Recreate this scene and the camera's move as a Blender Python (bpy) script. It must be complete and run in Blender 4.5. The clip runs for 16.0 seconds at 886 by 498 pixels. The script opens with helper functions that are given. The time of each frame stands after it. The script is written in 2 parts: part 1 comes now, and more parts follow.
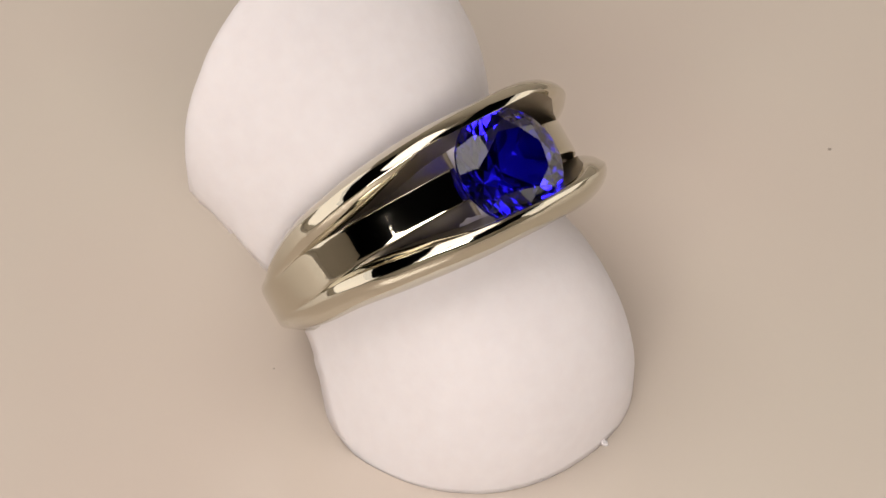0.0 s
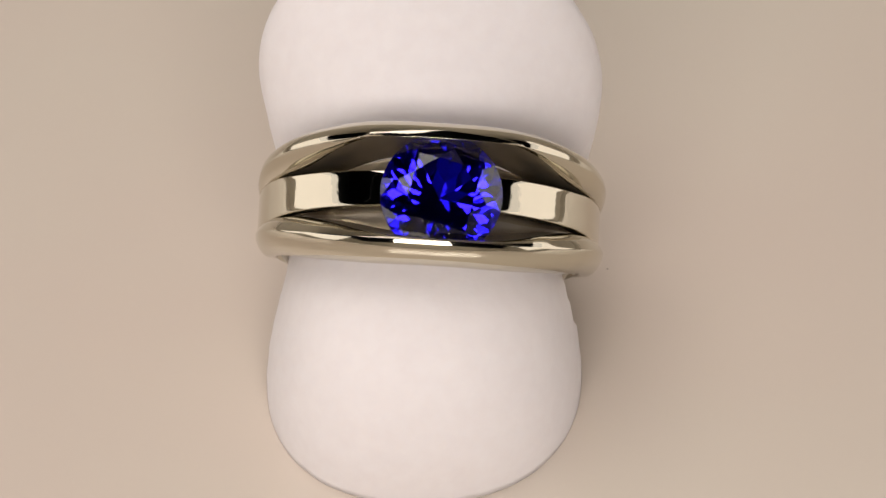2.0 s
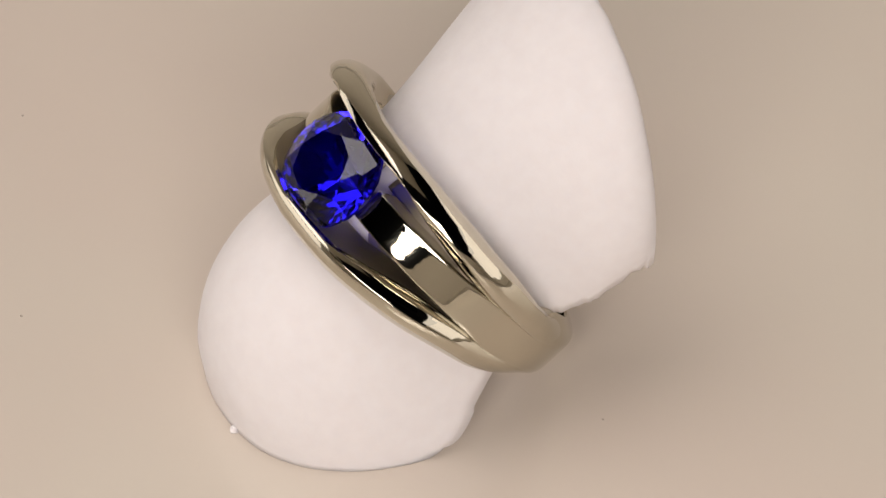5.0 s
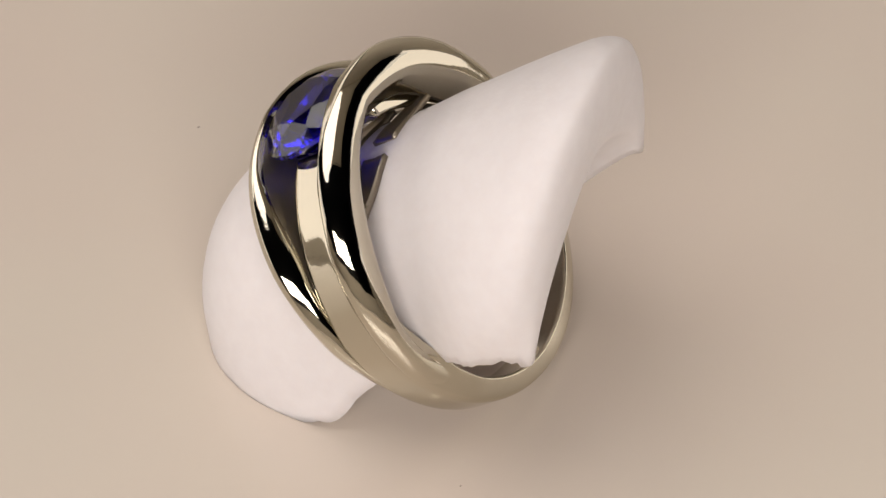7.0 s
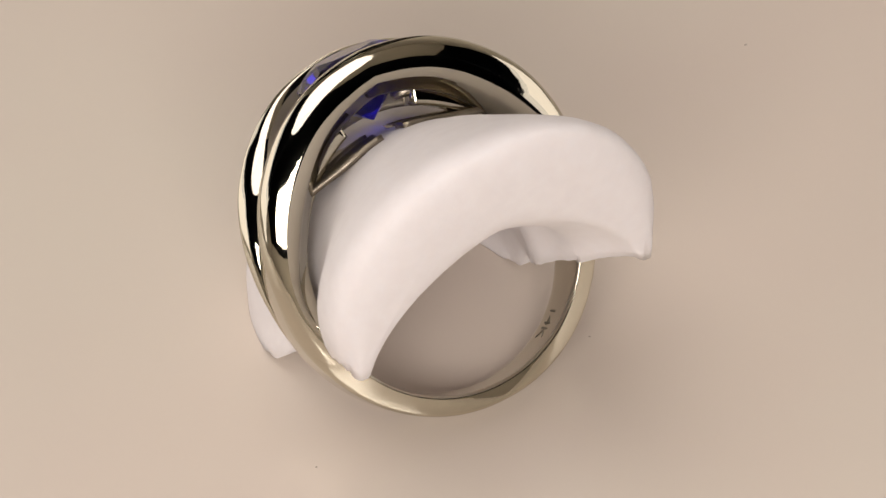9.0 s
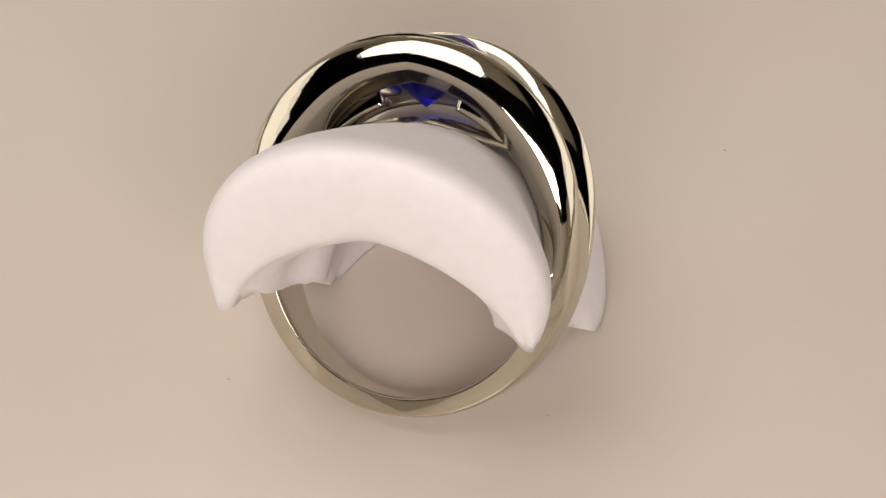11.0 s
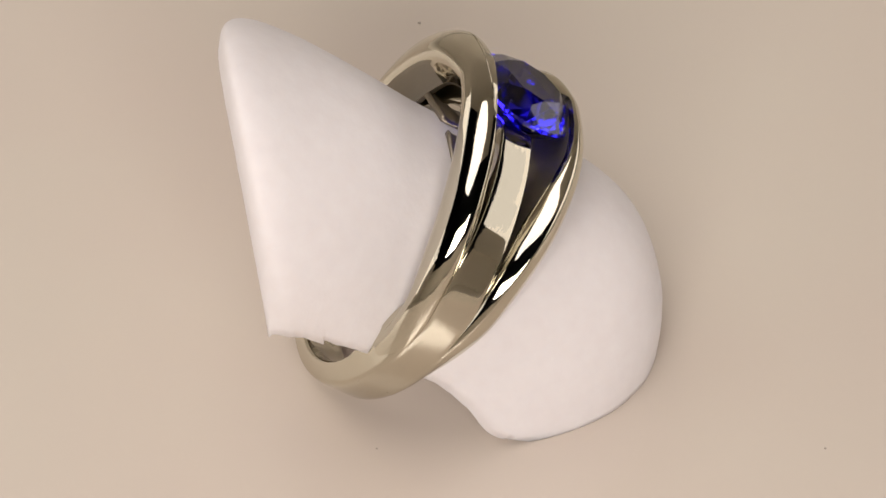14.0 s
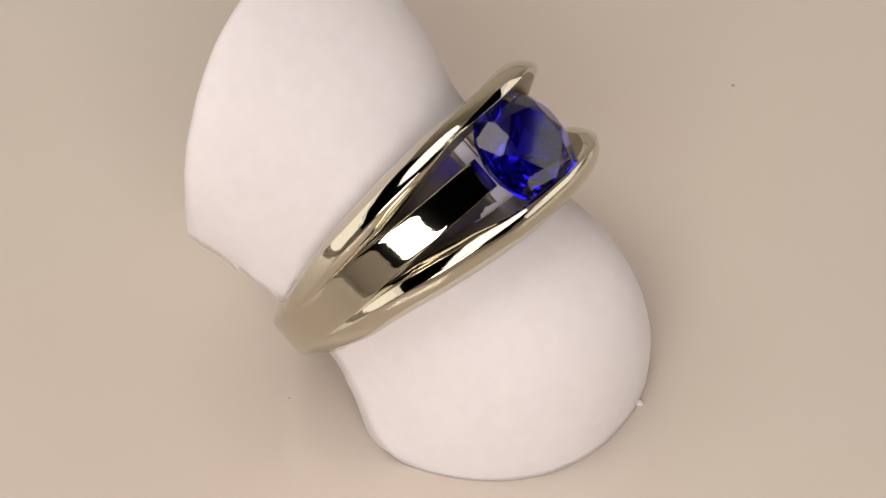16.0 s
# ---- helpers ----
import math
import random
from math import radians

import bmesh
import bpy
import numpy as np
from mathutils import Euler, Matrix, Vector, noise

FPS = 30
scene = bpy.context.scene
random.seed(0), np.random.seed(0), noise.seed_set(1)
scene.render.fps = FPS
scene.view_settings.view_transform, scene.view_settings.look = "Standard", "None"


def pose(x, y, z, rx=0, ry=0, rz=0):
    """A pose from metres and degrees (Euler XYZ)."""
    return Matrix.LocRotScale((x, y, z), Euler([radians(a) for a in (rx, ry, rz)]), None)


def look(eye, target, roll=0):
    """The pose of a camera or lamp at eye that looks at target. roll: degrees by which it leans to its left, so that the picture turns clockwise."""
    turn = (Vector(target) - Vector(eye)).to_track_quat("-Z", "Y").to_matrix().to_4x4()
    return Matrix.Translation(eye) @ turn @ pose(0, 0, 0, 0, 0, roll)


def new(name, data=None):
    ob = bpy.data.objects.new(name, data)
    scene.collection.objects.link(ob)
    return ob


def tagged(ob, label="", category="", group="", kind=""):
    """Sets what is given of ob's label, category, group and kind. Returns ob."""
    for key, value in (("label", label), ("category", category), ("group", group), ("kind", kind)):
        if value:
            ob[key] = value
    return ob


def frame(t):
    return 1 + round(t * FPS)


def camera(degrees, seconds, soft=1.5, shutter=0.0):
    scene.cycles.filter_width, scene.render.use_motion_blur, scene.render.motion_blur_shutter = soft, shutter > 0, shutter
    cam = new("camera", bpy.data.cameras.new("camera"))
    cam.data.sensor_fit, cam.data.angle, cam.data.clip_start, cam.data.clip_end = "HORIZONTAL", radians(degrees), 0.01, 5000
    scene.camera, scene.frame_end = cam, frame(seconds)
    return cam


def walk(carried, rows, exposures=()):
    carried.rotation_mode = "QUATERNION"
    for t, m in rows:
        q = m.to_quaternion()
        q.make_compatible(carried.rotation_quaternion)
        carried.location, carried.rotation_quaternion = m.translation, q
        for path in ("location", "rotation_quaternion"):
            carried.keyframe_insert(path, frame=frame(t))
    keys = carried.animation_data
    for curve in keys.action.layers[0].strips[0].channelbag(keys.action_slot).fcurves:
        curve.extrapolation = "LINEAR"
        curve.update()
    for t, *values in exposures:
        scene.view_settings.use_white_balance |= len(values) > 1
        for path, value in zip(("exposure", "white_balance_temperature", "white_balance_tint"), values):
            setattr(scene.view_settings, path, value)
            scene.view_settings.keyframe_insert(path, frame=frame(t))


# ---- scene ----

MM = 0.001
AXIS_UP = 0.0081             # height over the plate of the point on the turning axis that the lens is aimed near
PERIOD = 16.668              # seconds for one turn of the plate
# the drive runs a little unevenly: seconds by which it is ahead
AHEAD = [(0, 0.043), (0.5, 0.02), (1, 0.02), (1.5, 0.0), (2, -0.01), (2.5, -0.02), (3, -0.058), (3.5, -0.10), (4, -0.16), (4.5, -0.17), (5.2, -0.02),
         (6, 0.11), (6.5, 0.12), (7, 0.105), (7.5, 0.05), (8, 0.022), (8.5, -0.002), (9, -0.02), (10.2, -0.005), (11.5, 0.015), (12.5, 0.019),
         (13.5, 0.025), (14, 0.025), (14.5, 0.005), (15, -0.01), (15.5, -0.045), (16, -0.05)]


def turned(t, ahead):
    """Degrees by which the plate has turned at t seconds."""
    return -3.2 - 360.0 * (t + ahead - 2.0) / PERIOD


# ---- camera: stands still, a long lens looking down at the plate ----
cam = camera(12.78, 16.0)
TILT, PAN, DIST = radians(42.42), radians(-0.331), 0.255
EYE = Vector((0, -math.cos(TILT) * DIST, AXIS_UP + math.sin(TILT) * DIST))
AIM = Matrix.Rotation(PAN, 3, "Z") @ Vector((0, math.cos(TILT), -math.sin(TILT)))
VIEW = look(EYE, EYE + AIM * DIST, -2.255)
walk(cam, [(0.0, VIEW), (16.0, VIEW)], [(0.0, 0.0), (1.5, -0.02), (5.0, -0.03), (7.5, 0.0), (9.0, 0.06), (13.5, 0.07), (15.0, 0.01), (16.0, 0.0)])

# ---- light: a photo tent, open to a dark room in front, softboxes ----
world = bpy.data.worlds.new("room")
scene.world = world
world.use_nodes = True
world.node_tree.nodes["Background"].inputs[0].default_value = (1.0, 0.9, 0.78, 1)
world.node_tree.nodes["Background"].inputs[1].default_value = 0.02


def softbox(name, eye, target, w, h, watts, colour, shape="RECTANGLE"):
    data = bpy.data.lights.new(name, "AREA")
    data.shape, data.size, data.size_y, data.energy, data.color = shape, w, h, watts, colour
    ob = new(name, data)
    ob.matrix_basis = look(eye, target)
    return ob


LAMP = (1.0, 0.922, 0.87)
softbox("overhead_softbox", (-0.10, 0.025, 0.38), (0, 0, 0), 0.40, 0.30, 0.72, LAMP, "ELLIPSE")
softbox("strip_lamp_below_lens", (-0.02, -0.268, 0.165), (-0.01, 0, 0), 0.22, 0.085, 0.75, LAMP)
# Low fill lamps, added left and right to brighten the foam's flanks.
softbox("side_fill_lamp", (-0.30, 0.05, 0.085), (0, 0, 0.01), 0.46, 0.16, 0.28, LAMP)
softbox("side_fill_lamp", (0.30, 0.04, 0.08), (0, 0, 0.01), 0.46, 0.16, 0.26, LAMP)


# ---- materials ----
def material(name, colour, rough, metal=0.0):
    m = bpy.data.materials.new(name)
    m.use_nodes = True
    b = m.node_tree.nodes["Principled BSDF"]
    b.inputs["Base Color"].default_value = (*colour, 1)
    b.inputs["Roughness"].default_value = rough
    b.inputs["Metallic"].default_value = metal
    return m, m.node_tree, b


def speckle(tree, b, scale, low, high, detail=6.0):
    """Base colour that wanders between two colours, in object space."""
    co = tree.nodes.new("ShaderNodeTexCoord")
    n = tree.nodes.new("ShaderNodeTexNoise")
    n.inputs["Scale"].default_value, n.inputs["Detail"].default_value = scale, detail
    r = tree.nodes.new("ShaderNodeValToRGB")
    r.color_ramp.elements[0].position, r.color_ramp.elements[1].position = 0.3, 0.7
    r.color_ramp.elements[0].color, r.color_ramp.elements[1].color = (*low, 1), (*high, 1)
    tree.links.new(co.outputs["Object"], n.inputs["Vector"])
    tree.links.new(n.outputs["Fac"], r.inputs["Fac"])
    tree.links.new(r.outputs["Color"], b.inputs["Base Color"])
    return co


def relief(tree, b, co, scale, strength, depth):
    n = tree.nodes.new("ShaderNodeTexNoise")
    n.inputs["Scale"].default_value, n.inputs["Detail"].default_value = scale, 4.0
    k = tree.nodes.new("ShaderNodeBump")
    k.inputs["Strength"].default_value, k.inputs["Distance"].default_value = strength, depth
    tree.links.new(co.outputs["Object"], n.inputs["Vector"])
    tree.links.new(n.outputs["Fac"], k.inputs["Height"])
    tree.links.new(k.outputs["Normal"], b.inputs["Normal"])


PLATE, pt, pb = material("cream_acrylic", (0.60, 0.53, 0.46), 0.17)
pco = speckle(pt, pb, 25.0, (0.635, 0.545, 0.478), (0.64, 0.58, 0.503))
FOAM, ft, fb = material("white_foam", (0.74, 0.71, 0.71), 0.75)
fco = speckle(ft, fb, 900.0, (0.735, 0.695, 0.70), (0.76, 0.725, 0.73))
fb.inputs["Specular IOR Level"].default_value = 0.15
fb.inputs["Subsurface Weight"].default_value = 0.5
fb.inputs["Subsurface Radius"].default_value = (1.0, 0.95, 0.9)
fb.inputs["Subsurface Scale"].default_value = 0.0008
relief(ft, fb, fco, 2500.0, 0.14, 0.0001)
GOLD, gt, gb = material("white_gold", (0.575, 0.535, 0.435), 0.045, 1.0)
gco = gt.nodes.new("ShaderNodeTexCoord")
relief(gt, gb, gco, 520.0, 0.19, 0.00008)
# Satin cast finish; its base colour is darkened to carry the slots' shade.
SHADED_CAST, ct, cb = material("shaded_cast_gold", (0.34, 0.295, 0.235), 0.42, 1.0)
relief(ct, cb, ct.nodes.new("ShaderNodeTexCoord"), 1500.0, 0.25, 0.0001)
GEM, mt, mb = material("blue_gemstone", (0.010, 0.005, 0.68), 0.04)
mb.inputs["Transmission Weight"].default_value = 1.0
mb.inputs["IOR"].default_value = 1.70
TENT, tt_, tb = material("tent_fabric", (0.78, 0.72, 0.64), 0.9)
tco = speckle(tt_, tb, 12.0, (0.84, 0.79, 0.71), (0.88, 0.83, 0.75))
DARK, dt, db = material("dark_wall", (0.12, 0.125, 0.17), 0.8)
WOOD, wt, wb = material("table_top", (0.16, 0.10, 0.06), 0.5)
wco = speckle(wt, wb, 8.0, (0.12, 0.07, 0.04), (0.2, 0.13, 0.08))
ETCH, et_, eb = material("etched_metal", (0.16, 0.14, 0.10), 0.55, 0.6)
DUST, ut, ub = material("grey_dust", (0.36, 0.31, 0.26), 0.9)


# ---- mesh helpers ----
def part(name, bm, mat, parent=None, label="", smooth=False):
    me = bpy.data.meshes.new(name)
    bm.normal_update()
    bm.to_mesh(me)
    bm.free()
    if smooth:
        for p in me.polygons:
            p.use_smooth = True
    me.materials.append(mat)
    ob = new(name, me)
    if parent is not None:
        ob.parent = parent
    if label:
        tagged(ob, label)
    return ob


def thing(name, label, category, m, group=""):
    ob = new(name)
    ob.empty_display_size = 0.002
    ob.matrix_basis = m
    return tagged(ob, label, category, group)


def box(bm, lo, hi):
    v = [bm.verts.new((x, y, z)) for x in (lo[0], hi[0]) for y in (lo[1], hi[1]) for z in (lo[2], hi[2])]
    for f in ((0, 1, 3, 2), (4, 6, 7, 5), (0, 4, 5, 1), (2, 3, 7, 6), (0, 2, 6, 4), (1, 5, 7, 3)):
        bm.faces.new([v[k] for k in f])


def loft(sections, closed=False, caps=True):
    """A skin over a row of closed sections with equal counts."""
    bm = bmesh.new()
    rings = [[bm.verts.new(p) for p in sec] for sec in sections]
    n = len(rings[0])
    pairs = list(zip(rings, rings[1:])) + ([(rings[-1], rings[0])] if closed else [])
    for a, b in pairs:
        for k in range(n):
            bm.faces.new((a[k], a[(k + 1) % n], b[(k + 1) % n], b[k]))
    if caps and not closed:
        bm.faces.new(rings[0][::-1])
        bm.faces.new(rings[-1])
    bmesh.ops.recalc_face_normals(bm, faces=bm.faces[:])
    return bm


def lathe(profile, steps):
    """A turned solid from (radius, height) rows, closed by flat caps."""
    return loft([[(r * math.cos(2 * math.pi * k / steps), r * math.sin(2 * math.pi * k / steps), z) for k in range(steps)]
                 for r, z in profile])


def rounded(poly, times=2, keep=0.25):
    """Corner cutting: a closed outline with its corners rounded off."""
    for _ in range(times):
        out = []
        for a, b in zip(poly, poly[1:] + poly[:1]):
            out.append((a[0] + (b[0] - a[0]) * keep, a[1] + (b[1] - a[1]) * keep))
            out.append((b[0] - (b[0] - a[0]) * keep, b[1] - (b[1] - a[1]) * keep))
        poly = out
    return poly


def along(table, x):
    """Smooth interpolation in a table of (x, value)."""
    if x <= table[0][0]:
        return table[0][1]
    for (a, u), (b, v) in zip(table, table[1:]):
        if x <= b:
            k = list(table).index((a, u))
            before = table[max(k - 1, 0)]
            after = table[min(k + 2, len(table) - 1)]
            m0 = (v - before[1]) / (b - before[0])
            m1 = (after[1] - u) / (after[0] - a)
            h = b - a
            s = (x - a) / h
            return ((2 * s ** 3 - 3 * s ** 2 + 1) * u + (s ** 3 - 2 * s ** 2 + s) * h * m0
                    + (-2 * s ** 3 + 3 * s ** 2) * v + (s ** 3 - s ** 2) * h * m1)
    return table[-1][1]


# ---- the structure: table, tent, room ----
bm = bmesh.new()
box(bm, (-0.9, -0.6, -0.72), (0.9, 0.9, -0.048))
table = tagged(part("table", bm, WOOD), "dark wooden table under the turntable", "table")
bm = bmesh.new()
box(bm, (-3, -3, -0.75), (3, 3, -0.725))
tagged(part("floor", bm, DARK), "dark floor of the room", "floor", kind="structure")
for name, lo, hi in (("wall_south", (-3, -3.1, -0.72), (3, -3, 2)), ("wall_north", (-3, 3, -0.72), (3, 3.1, 2)),
                     ("wall_west", (-3.1, -3, -0.72), (-3, 3, 2)), ("wall_east", (3, -3, -0.72), (3.1, 3, 2)),
                     ("ceiling", (-3.1, -3.1, 2.0), (3.1, 3.1, 2.1))):
    bm = bmesh.new()
    box(bm, lo, hi)
    tagged(part(name, bm, DARK), "dark painted " + name.split("_")[0] + " of the room", name.split("_")[0], kind="structure")

tent = thing("photo_tent", "white fabric photo tent standing round the turntable", "photo tent", pose(0, 0, -0.048))
for name, lo, hi in (("back_panel", (-0.55, 0.5, 0.0), (0.55, 0.503, 0.85)),
                     ("side_panel", (-0.553, -0.1, 0.0), (-0.55, 0.5, 0.30)),
                     ("side_panel", (0.55, -0.1, 0.0), (0.553, 0.5, 0.30)),
                     ("front_lip", (-0.55, -0.503, 0.0), (0.55, -0.5, 0.20)),
                     ("side_lip", (-0.553, -0.5, 0.0), (-0.55, -0.1, 0.26)),
                     ("side_lip", (0.55, -0.5, 0.0), (0.553, -0.1, 0.26)),
                     # Unseen roof sheet, added to lift the black reflections in the rails.
                     ("top_panel", (-0.55, -0.2, 0.85), (0.55, 0.5, 0.853)),
                     ("floor_sheet", (-0.55, -0.5, 0.001), (0.55, 0.5, 0.004))):
    bm = bmesh.new()
    box(bm, lo, hi)
    part(name, bm, TENT, tent)
# Poles added only to carry the roof sheet.
for x in (-0.556, 0.556):
    pole = part("pole", lathe([(0.003, 0.0), (0.003, 0.853)], 12), DARK, tent)
    pole.location = (x, -0.2, 0)

# ---- turntable ----
turntable = thing("turntable", "glossy cream acrylic turntable plate with dust specks", "turntable", pose(0, 0, -0.012))
part("plate", lathe([(0.098, 0.0), (0.1, 0.001), (0.1, 0.011), (0.099, 0.012)], 96), PLATE, turntable)
SPECKS = [(-15.8, -22.4, 0.10), (12.1, 6.1, 0.08), (-9.0, 5.4, 0.08), (32.5, -6.1, 0.14), (-34.6, -13.9, 0.10)]
for sx, sy, size in SPECKS:
    bm = bmesh.new()
    bmesh.ops.create_icosphere(bm, subdivisions=1, radius=size * MM)
    for v in bm.verts:
        v.co = Vector((v.co.x * (1.2 + 0.5 * noise.noise(v.co * 9000)), v.co.y, v.co.z * 0.3))
    speck = part("dust_speck", bm, DUST, turntable, "dark dust speck")
    a = radians(3.2)
    speck.location = ((sx * math.cos(a) - sy * math.sin(a)) * MM, (sx * math.sin(a) + sy * math.cos(a)) * MM, 0.01203)
pedestal = tagged(part("pedestal", lathe([(0.07, -0.044), (0.07, -0.0125)], 64), TENT),
                  "round pale pedestal under the turntable plate", "pedestal")

# ---- the stand: a bent half shell of white foam ----
# ridge and side edge run from the foot (0) to the back end (1): y, z in mm; half width; thickness
RIDGE_Y = [(0, -14.9), (0.1, -15.2), (0.22, -13.9), (0.36, -10.4), (0.5, -5.0), (0.58, -1.6), (0.68, 2.2), (0.84, 8.4), (0.94, 11.4), (1.0, 12.4)]
RIDGE_Z = [(0, 0.0), (0.1, 4.0), (0.22, 8.6), (0.36, 12.6), (0.5, 14.9), (0.58, 17.4), (0.68, 20.5), (0.84, 24.8), (0.94, 26.5), (1.0, 26.6)]
EDGE_Y = [(0, -3.0), (0.05, -2.85), (0.11, -2.5), (0.2, -1.75), (0.3, -0.9), (0.5, 1.4), (1.0, 11.2)]
EDGE_Z = [(0, 0.0), (0.05, 0.1), (0.11, 0.5), (0.2, 1.9), (0.3, 3.3), (0.5, 5.4), (0.75, 9.0), (0.95, 11.4), (1.0, 11.2)]
WIDE = [(0, 10.25), (0.14, 10.15), (0.35, 9.4), (0.52, 8.8), (0.64, 9.1), (0.8, 11.45), (0.92, 12.1), (1.0, 11.8)]
ASIDE = [(0, -0.2), (0.4, -0.15), (0.6, 0.0), (0.8, 0.5), (1.0, 0.15)]
NARROW = [(0, 0.0), (0.5, 0.0), (0.7, 0.07), (0.84, 0.15), (0.94, 0.12), (1.0, 0.085)]
THICK = [(0, 3.2), (0.5, 3.0), (0.7, 5.0), (0.85, 8.2), (1.0, 9.3)]


def stand_mesh():
    n, m = 90, 56
    secs = []
    for k in range(n + 1):
        u = 1 - (1 - k / n) ** 1.25
        ridge = Vector((along(RIDGE_Y, u), along(RIDGE_Z, u)))
        edge = Vector((along(EDGE_Y, u), along(EDGE_Z, u)))
        wide, tall = along(WIDE, u), (ridge - edge).length
        full = 0.86 + 0.1 * u + 0.02 * max(0.0, 1 - u / 0.3) ** 0.7
        near = min(1.0, (1 - u) * 34 / 4.6)
        soft = 1 - math.sqrt(max(0.0, 1 - (1 - near) ** 2))      # 0 away from the back end, 1 at it
        sec = []
        for side in (0, 1):
            for j in range(m + 1):
                a = math.pi * (j / m - 0.5) * (1 if side == 0 else -1)
                q = abs(a) / (math.pi / 2)
                taper = 0.25 + 0.55 * max(0.0, (u - 0.6) / 0.4)
                thick = along(THICK, u) * (1 - taper * q ** 2.5)
                inset = thick * (0.4 * soft) if side == 0 else thick * (1 - 0.4 * soft)
                bow = (ridge - edge) * (max(math.cos(a), 0.0) ** full * (tall - inset) / tall)
                rag = noise.noise(Vector((u * 9, a * 6, side * 3.0))) * 0.10 + noise.noise(Vector((u * 30, a * 16, side * 5.0))) * 0.03
                if q > 0.97:
                    rag += noise.noise(Vector((u * 16, a * 3, 7.0))) * 0.4
                if q > 0.93 and u > 0.55:          # the torn lower edge of the back end
                    rag += noise.noise(Vector((u * 42, a * 8, 2.0))) * 0.35
                p = edge + bow
                back = max(0.0, (u - 0.6) / 0.4)
                x = along(ASIDE, u) + (wide - inset) * (1 - along(NARROW, u) * q ** 7) * math.copysign(abs(math.sin(a)) ** full, a)
                z = p[1] + (rag if u > 0.02 else 0) - 0.045 * back * x      # the back end leans over a little
                sec.append((x * MM, (p[0] + rag * 0.6) * MM, max(z, 0.02) * MM))
        secs.append(sec)
    bm = loft(secs)
    # wear the two sharp corners at the back of the foot round
    hub, low = -5.2 * MM, 2.1 * MM
    for v in bm.verts:
        dy, dz = v.co.y - hub, low - v.co.z
        if dy > 0 and dz > 0 and abs(v.co.x) > 4 * MM:
            k = max(dy, dz) / math.hypot(dy, dz)
            v.co.y, v.co.z = hub + dy * k, low - dz * k
    return bm


def ring_stand():
    st = thing("ring_stand", "white foam half-tube ring stand leaning on the plate", "ring stand", pose(-0.0001, 0, 0.0))
    part("foam_shell", stand_mesh(), FOAM, st, smooth=True)
    for x, y, size in ((2.0, -14.75, 0.26), (-3.1, -14.35, 0.22)):
        bm = bmesh.new()
        bmesh.ops.create_icosphere(bm, subdivisions=2, radius=size * MM)
        for v in bm.verts:
            v.co *= 1 + 0.5 * noise.noise(v.co * 4000)
            v.co.y *= 1.5
        crumb = part("crumb", bm, FOAM, st, "loose foam crumb")
        crumb.location = (x * MM, y * MM, 0.2 * MM)
    return st


stand = ring_stand()

# ---- the ring: axis leans back 38 degrees, origin at its centre ----
LEAN, SPIN = 38.0, 8.4
RING_AT = Vector((0.0001, 0.00165, 0.0089))
R_IN = 8.9
OUT_W = [(0, 4.9), (20, 4.8), (40, 4.35), (60, 3.72), (80, 3.2), (100, 2.8), (130, 2.1), (180, 1.55)]
OUT_R = [(0, 14.4), (20, 14.1), (45, 13.15), (60, 12.35), (75, 11.5), (90, 10.95), (120, 10.45), (180, 10.2)]
RAIL_IN_R = [(0, 11.2), (20, 10.5), (40, 9.5), (57, 8.95), (75, 8.9), (180, 8.9)]
BODY_R = [(15, 12.5), (45, 11.85), (70, 11.3), (90, 10.93), (120, 10.45), (180, 10.2)]
RAIL_IN_W = [(0, 3.35), (18, 3.0), (30, 2.25), (42, 1.6), (52, 1.34), (75, 1.15), (180, 1.0)]

RAIL_FOOT_W = [(0, 2.4), (18, 2.15), (30, 1.75), (42, 1.45), (52, 1.3), (75, 1.15), (180, 1.0)]


def on_ring(deg, w, r):
    """A point of the ring: angle from the stone, place along the axis, radius; in mm. The stone lies towards +z, the axis is y."""
    a = radians(deg)
    return (r * math.sin(a) * MM, w * MM, r * math.cos(a) * MM)


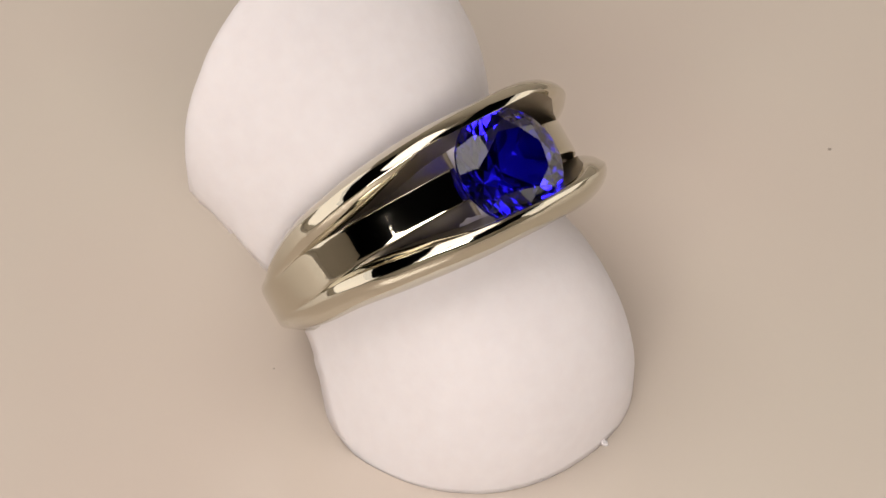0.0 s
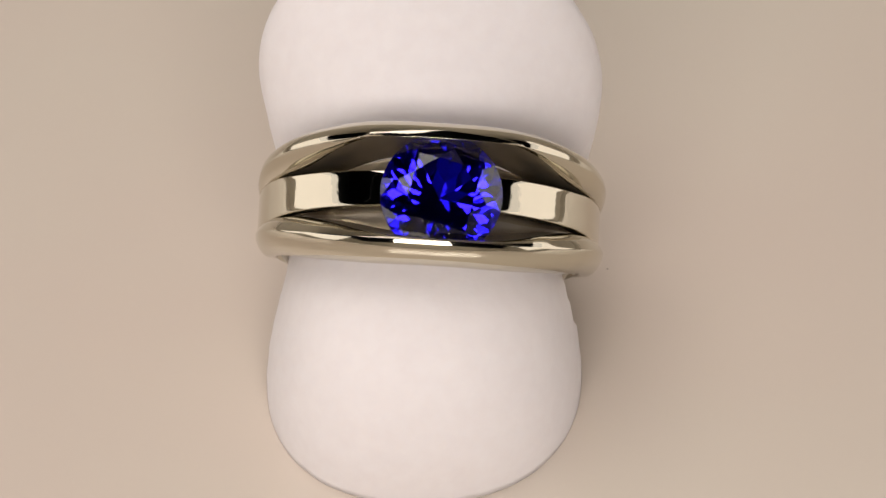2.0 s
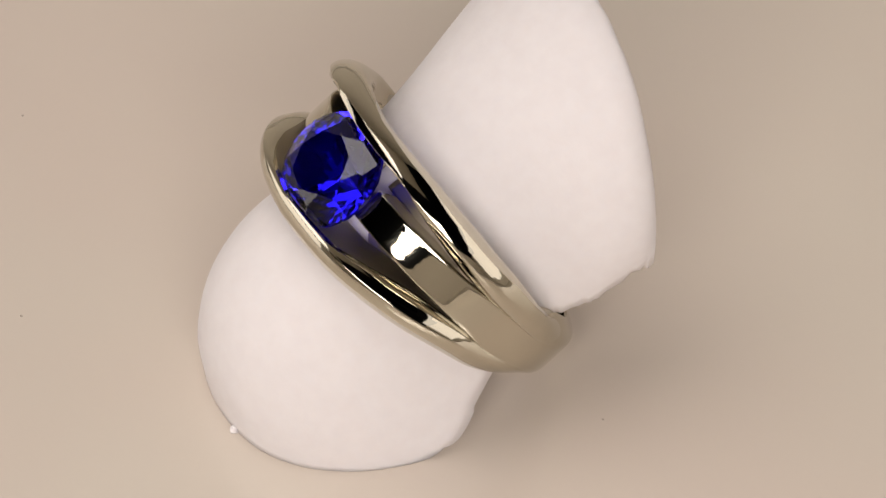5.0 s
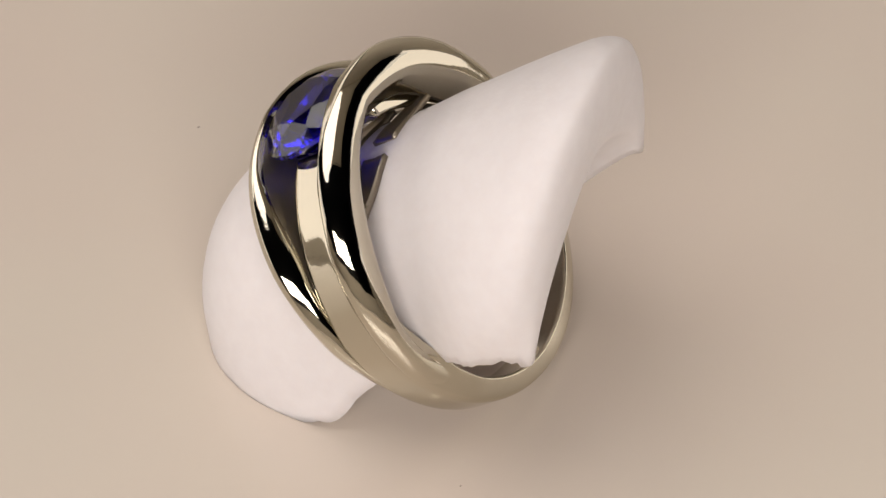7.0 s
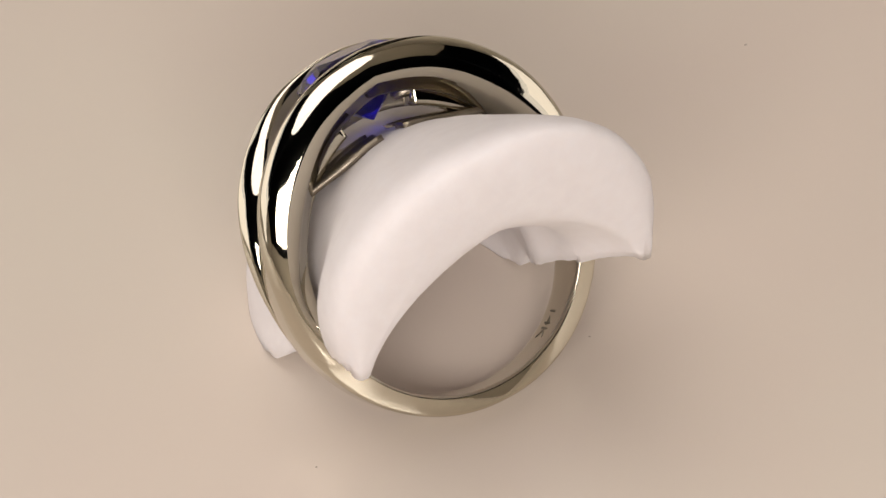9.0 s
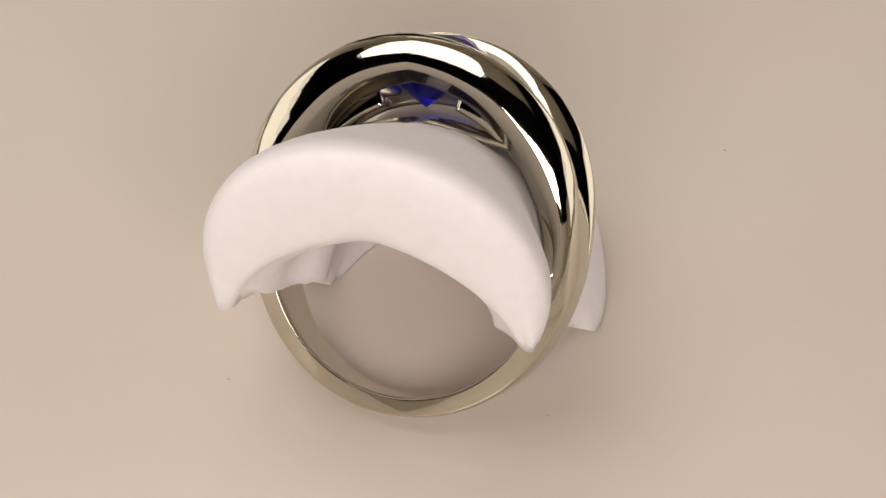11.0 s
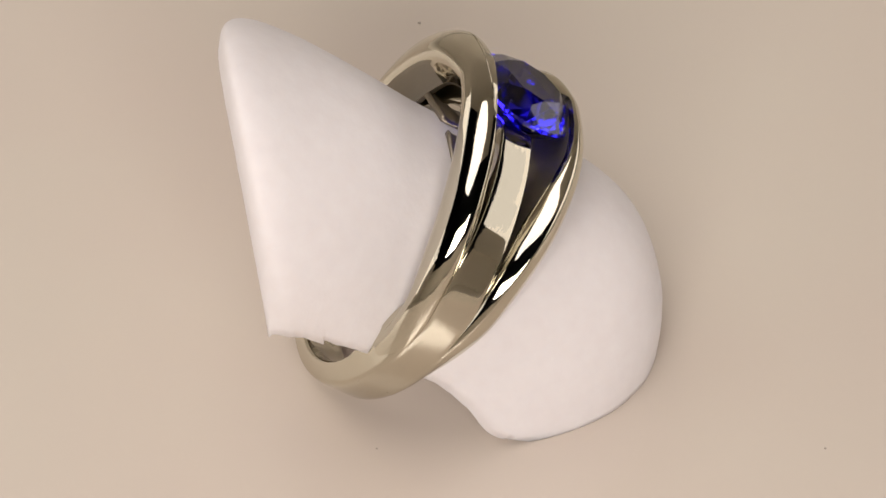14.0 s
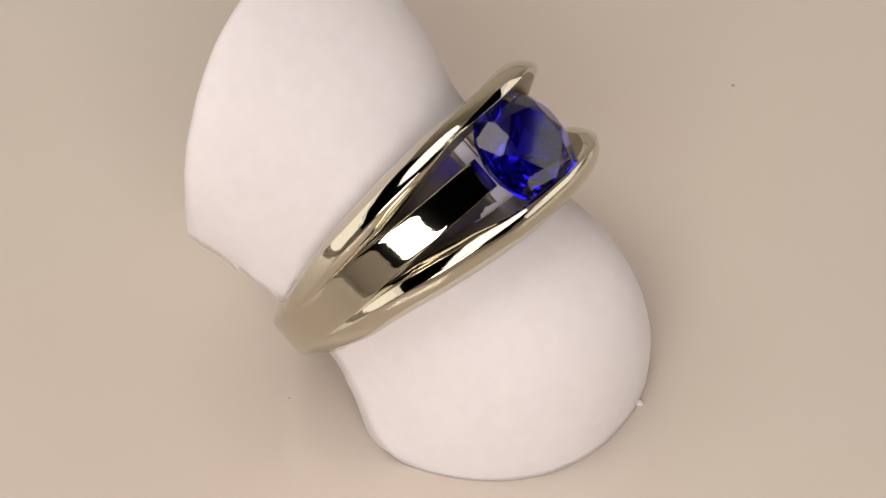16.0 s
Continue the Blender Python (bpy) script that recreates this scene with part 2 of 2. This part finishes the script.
def rail_mesh(side):
    secs = []
    for k in range(-66, 67):
        deg = k * 124 / 66
        q = abs(deg)
        wo, ro, ri, wi = along(OUT_W, q), along(OUT_R, q), along(RAIL_IN_R, q), along(RAIL_IN_W, q)
        wf = along(RAIL_FOOT_W, q)
        deep = 0.0
        if side < 0:                   # the rail towards the foot bows out further
            deep = 1.5 * max(0.0, 1 - q / 48)
            ri -= deep
            wo += 0.18 * max(0.0, 1 - q / 110)
        else:
            wo -= 0.52 * max(0.0, 1 - q / 65)
        fade = min(1.0, max(0.0, (q - 72) / 48))
        fade = fade * fade * (3 - 2 * fade)
        ro -= 0.04 * fade
        wo -= 0.04 * fade
        mid = (ri + ro) / 2
        tall = ro - ri
        flat = 1.3

        def mix(a, b):
            return (a[0] + (b[0] - a[0]) * fade, a[1] + (b[1] - a[1]) * fade)

        def slope(k):
            return (wo + (flat - wo) * k, ri + 0.15 + (tall - 0.15) * k)

        side_on = min(1.0, q / 50)     # the face is rounder beside the stone and flatter down the sides
        across = 0.95 + 0.12 * side_on
        lift = (0.75 + 0.15 * side_on) * (1 - 0.6 * fade) + 0.9 * deep     # the face ends in a hollow slope above the finger hole
        face = []                      # the half-round outer face, from the lip at the finger hole up to the crest
        for j in range(11):
            a = radians(-82 + 170 * j / 10)
            face.append(mix((wo - across * (1 - math.cos(a)) - (0.34 - 0.06 * side_on) * (1 + math.sin(a)), mid + 0.5 * lift + 0.5 * (tall - lift) * math.sin(a)), slope(j / 10)))
        lip = max(wo - across - 0.68, wi + 0.05)
        room = lip - wi
        fall = room * (0.45 + 0.35 * min(1.0, q / 40))
        fall += max(0.0, ro - 0.2 - along(BODY_R, q) - fall) * min(1.0, max(0.0, (q - 30) / 14))
        inner = [mix((lip + 0.05, ro - 0.03), (flat - 0.2, ro)), mix((lip - 0.5 * room, ro - 0.06 - 0.35 * fall), (flat - 0.35, ro - 0.05)),
                 mix((wi + 0.05, ro - 0.12 - fall), (flat - 0.5, ro - 0.2)), mix((wf + 0.45 * (wi - wf), ri + 0.45 * tall), (flat - 0.5, ri + 0.35)),
                 mix((wf, ri + 0.2), (flat - 0.5, ri + 0.2)), mix((wf + 0.15, ri + 0.03), (flat - 0.4, ri + 0.03))]
        poly = face + inner
        secs.append([on_ring(deg, side * w - along(SKEW, q), r) for w, r in rounded(poly, 1, 0.14)])
    return loft(secs)


BODY_W = [(15, 1.12), (50, 1.2), (66, 1.45), (80, 2.05), (95, 2.65), (110, 2.55), (130, 2.1), (180, 1.55)]
SKEW = [(0, 0.0), (60, 0.0), (85, 0.24), (130, 0.24), (180, 0.1)]     # the shank lies a little towards the foot
BODY_IN = [(15, 9.8), (40, 9.2), (60, 8.9), (180, 8.9)]


def shank_mesh():
    """The middle bar, from one side of the stone down round the finger hole to the other side."""
    secs = []
    for k in range(0, 201):
        deg = 14.2 + (360 - 28.4) * k / 200
        q = deg if deg <= 180 else 360 - deg
        w, r, low = along(BODY_W, q), along(BODY_R, q), along(BODY_IN, q)
        flat = 1.12 + 0.25 * min(1.0, max(0.0, (q - 40) / 60))
        flat = min(flat, w - 0.06)
        bevel = min(1.0, max(0.0, (q - 76) / 24))
        drop = 0.1 + bevel * (r - low - 0.32)
        poly = [(-w + 0.12, low), (w - 0.12, low), (w, low + 0.15), (w, r - drop), (flat, r), (-flat, r), (-w, r - drop), (-w, low + 0.15)]
        secs.append([on_ring(deg, u - along(SKEW, q), v) for u, v in rounded(poly, 2, 0.1)])
    return loft(secs)


def web_mesh(side, turn):
    """The satin cast floor of a slot, between a rail and the middle bar; it rises to the pointed end."""
    secs = []
    for k in range(25):
        q = 5 + 69 * k / 24
        top = along(WEB_R, q)
        a, b = along(BODY_W, q) - 0.3, along(RAIL_FOOT_W, q) + 0.4
        sec = []
        for j in range(9):
            dip = 0.06 * noise.noise(Vector((q * 0.6, j * 1.3, side * 4 + turn)))
            sec.append((a + (b - a) * j / 8, top + dip - 0.12 * math.sin(math.pi * j / 8)))
        sec += [(b, top - 0.5), (a, top - 0.5)]
        secs.append([on_ring(turn * q, side * w, max(r, 8.55)) for w, r in sec])
    return loft(secs)


WEB_R = [(5, 9.0), (20, 9.05), (29, 9.25), (38, 9.8), (48, 10.65), (60, 11.15), (75, 11.2)]


def gem_mesh(radius):
    """A round brilliant, cut facet by facet from a short cylinder: table, stars, mains, upper and lower halves."""
    bm = bmesh.new()
    bmesh.ops.create_cone(bm, cap_ends=True, segments=48, radius1=1.0, radius2=1.0, depth=2.4)

    def facet(slope, azimuth, r, z):
        """Cuts the plane that leans by slope degrees and passes the given radius and height at its own azimuth."""
        e, a = radians(slope), radians(azimuth)
        no = Vector((math.sin(e) * math.cos(a), math.sin(e) * math.sin(a), math.cos(e)))
        co = Vector((r * math.cos(a), r * math.sin(a), z))
        cut = bmesh.ops.bisect_plane(bm, geom=bm.verts[:] + bm.edges[:] + bm.faces[:], dist=1e-6, plane_co=co, plane_no=no, clear_outer=True)
        edges = [g for g in cut["geom_cut"] if isinstance(g, bmesh.types.BMEdge)]
        if edges:
            bmesh.ops.contextual_create(bm, geom=edges)

    high = 0.03 + 0.44 * math.tan(radians(34))
    facet(0, 0, 0, high)
    for k in range(8):
        facet(34, 45 * k, 1.0, 0.03)
    for k in range(8):
        facet(21, 45 * k + 22.5, 0.56 * math.cos(radians(22.5)), high)
        for d in (-11.25, 11.25):
            facet(40.5, 45 * k + d, 1.0, 0.025)
            facet(180 - 48, 45 * k + d, 1.0, -0.025)
    for k in range(16):
        facet(180 - 44, 22.5 * k, 0.82, -0.225)
        facet(180 - 41.5, 22.5 * k + 11.25, 0.56, -0.468)
    for k in range(8):
        facet(180 - 38, 45 * k, 0.3, -0.69)
    for v in bm.verts:
        v.co *= radius * MM
    bmesh.ops.recalc_face_normals(bm, faces=bm.faces[:])
    return bm


RING_POSE = pose(*RING_AT, LEAN, 0, -4.0) @ pose(0, 0, 0, 0, SPIN, 0)


def gem_ring():
    ring = thing("ring", "polished white gold split-shank ring with a round blue gemstone", "ring", RING_POSE)
    part("shank", shank_mesh(), GOLD, ring, smooth=True)
    for side in (-1, 1):
        rail = part("rail", rail_mesh(side), GOLD, ring, smooth=True)
        rail.data.materials.append(SHADED_CAST)           # the walls of the slots are satin and darkened for shade, the rest is polished
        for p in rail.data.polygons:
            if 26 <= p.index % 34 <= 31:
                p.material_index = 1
        bm = loft([[on_ring(side * deg, u, v) for u, v in rounded([(-w, 10.4), (w, 10.4), (w, top), (-w, top)], 2, 0.2)]
                   for deg, w, top in ((9.0, 0.45, 10.9), (11.5, 0.75, 11.2), (14.0, 0.95, 11.7), (17.5, 1.0, 11.9))])
        # The seats take the darkened gold too, for shade under the stone.
        part("gem_seat", bm, SHADED_CAST, ring, smooth=True)
        for turn in (-1, 1):
            part("slot_floor", web_mesh(side, turn), SHADED_CAST, ring, "satin cast metal with slot shade in its colour", smooth=True)
    mark = bpy.data.curves.new("hallmark", "FONT")
    mark.body, mark.size, mark.extrude, mark.align_x, mark.align_y = "14K", 1.45 * MM, 0.02 * MM, "CENTER", "CENTER"
    flat = new("hallmark", mark)
    bpy.context.view_layer.update()
    me = bpy.data.meshes.new_from_object(flat)
    bpy.data.objects.remove(flat)
    for v in me.vertices:
        a = radians(215.5) - v.co.x / (R_IN * MM)
        r = (R_IN - 0.012) * MM - v.co.z
        v.co = (r * math.sin(a), -0.65 * MM + v.co.y, r * math.cos(a))
    me.materials.append(ETCH)
    stamp = new("hallmark", me)
    stamp.parent = ring
    tagged(stamp, "small dark stamped purity mark")
    gem = part("gemstone", gem_mesh(3.78), GEM, ring, "round faceted deep blue gemstone")
    gem.location = (0, -0.42 * MM, 13.08 * MM)
    gem.rotation_euler = (0, 0, radians(10))
    return ring


ring = gem_ring()


def motions():
    """The plate turns evenly and carries the stand and the ring."""
    for ob in (turntable, stand, ring):
        rest = ob.matrix_basis.copy()
        walk(ob, [(t, pose(0, 0, 0, 0, 0, turned(t, ahead)) @ rest) for t, ahead in AHEAD])


motions()
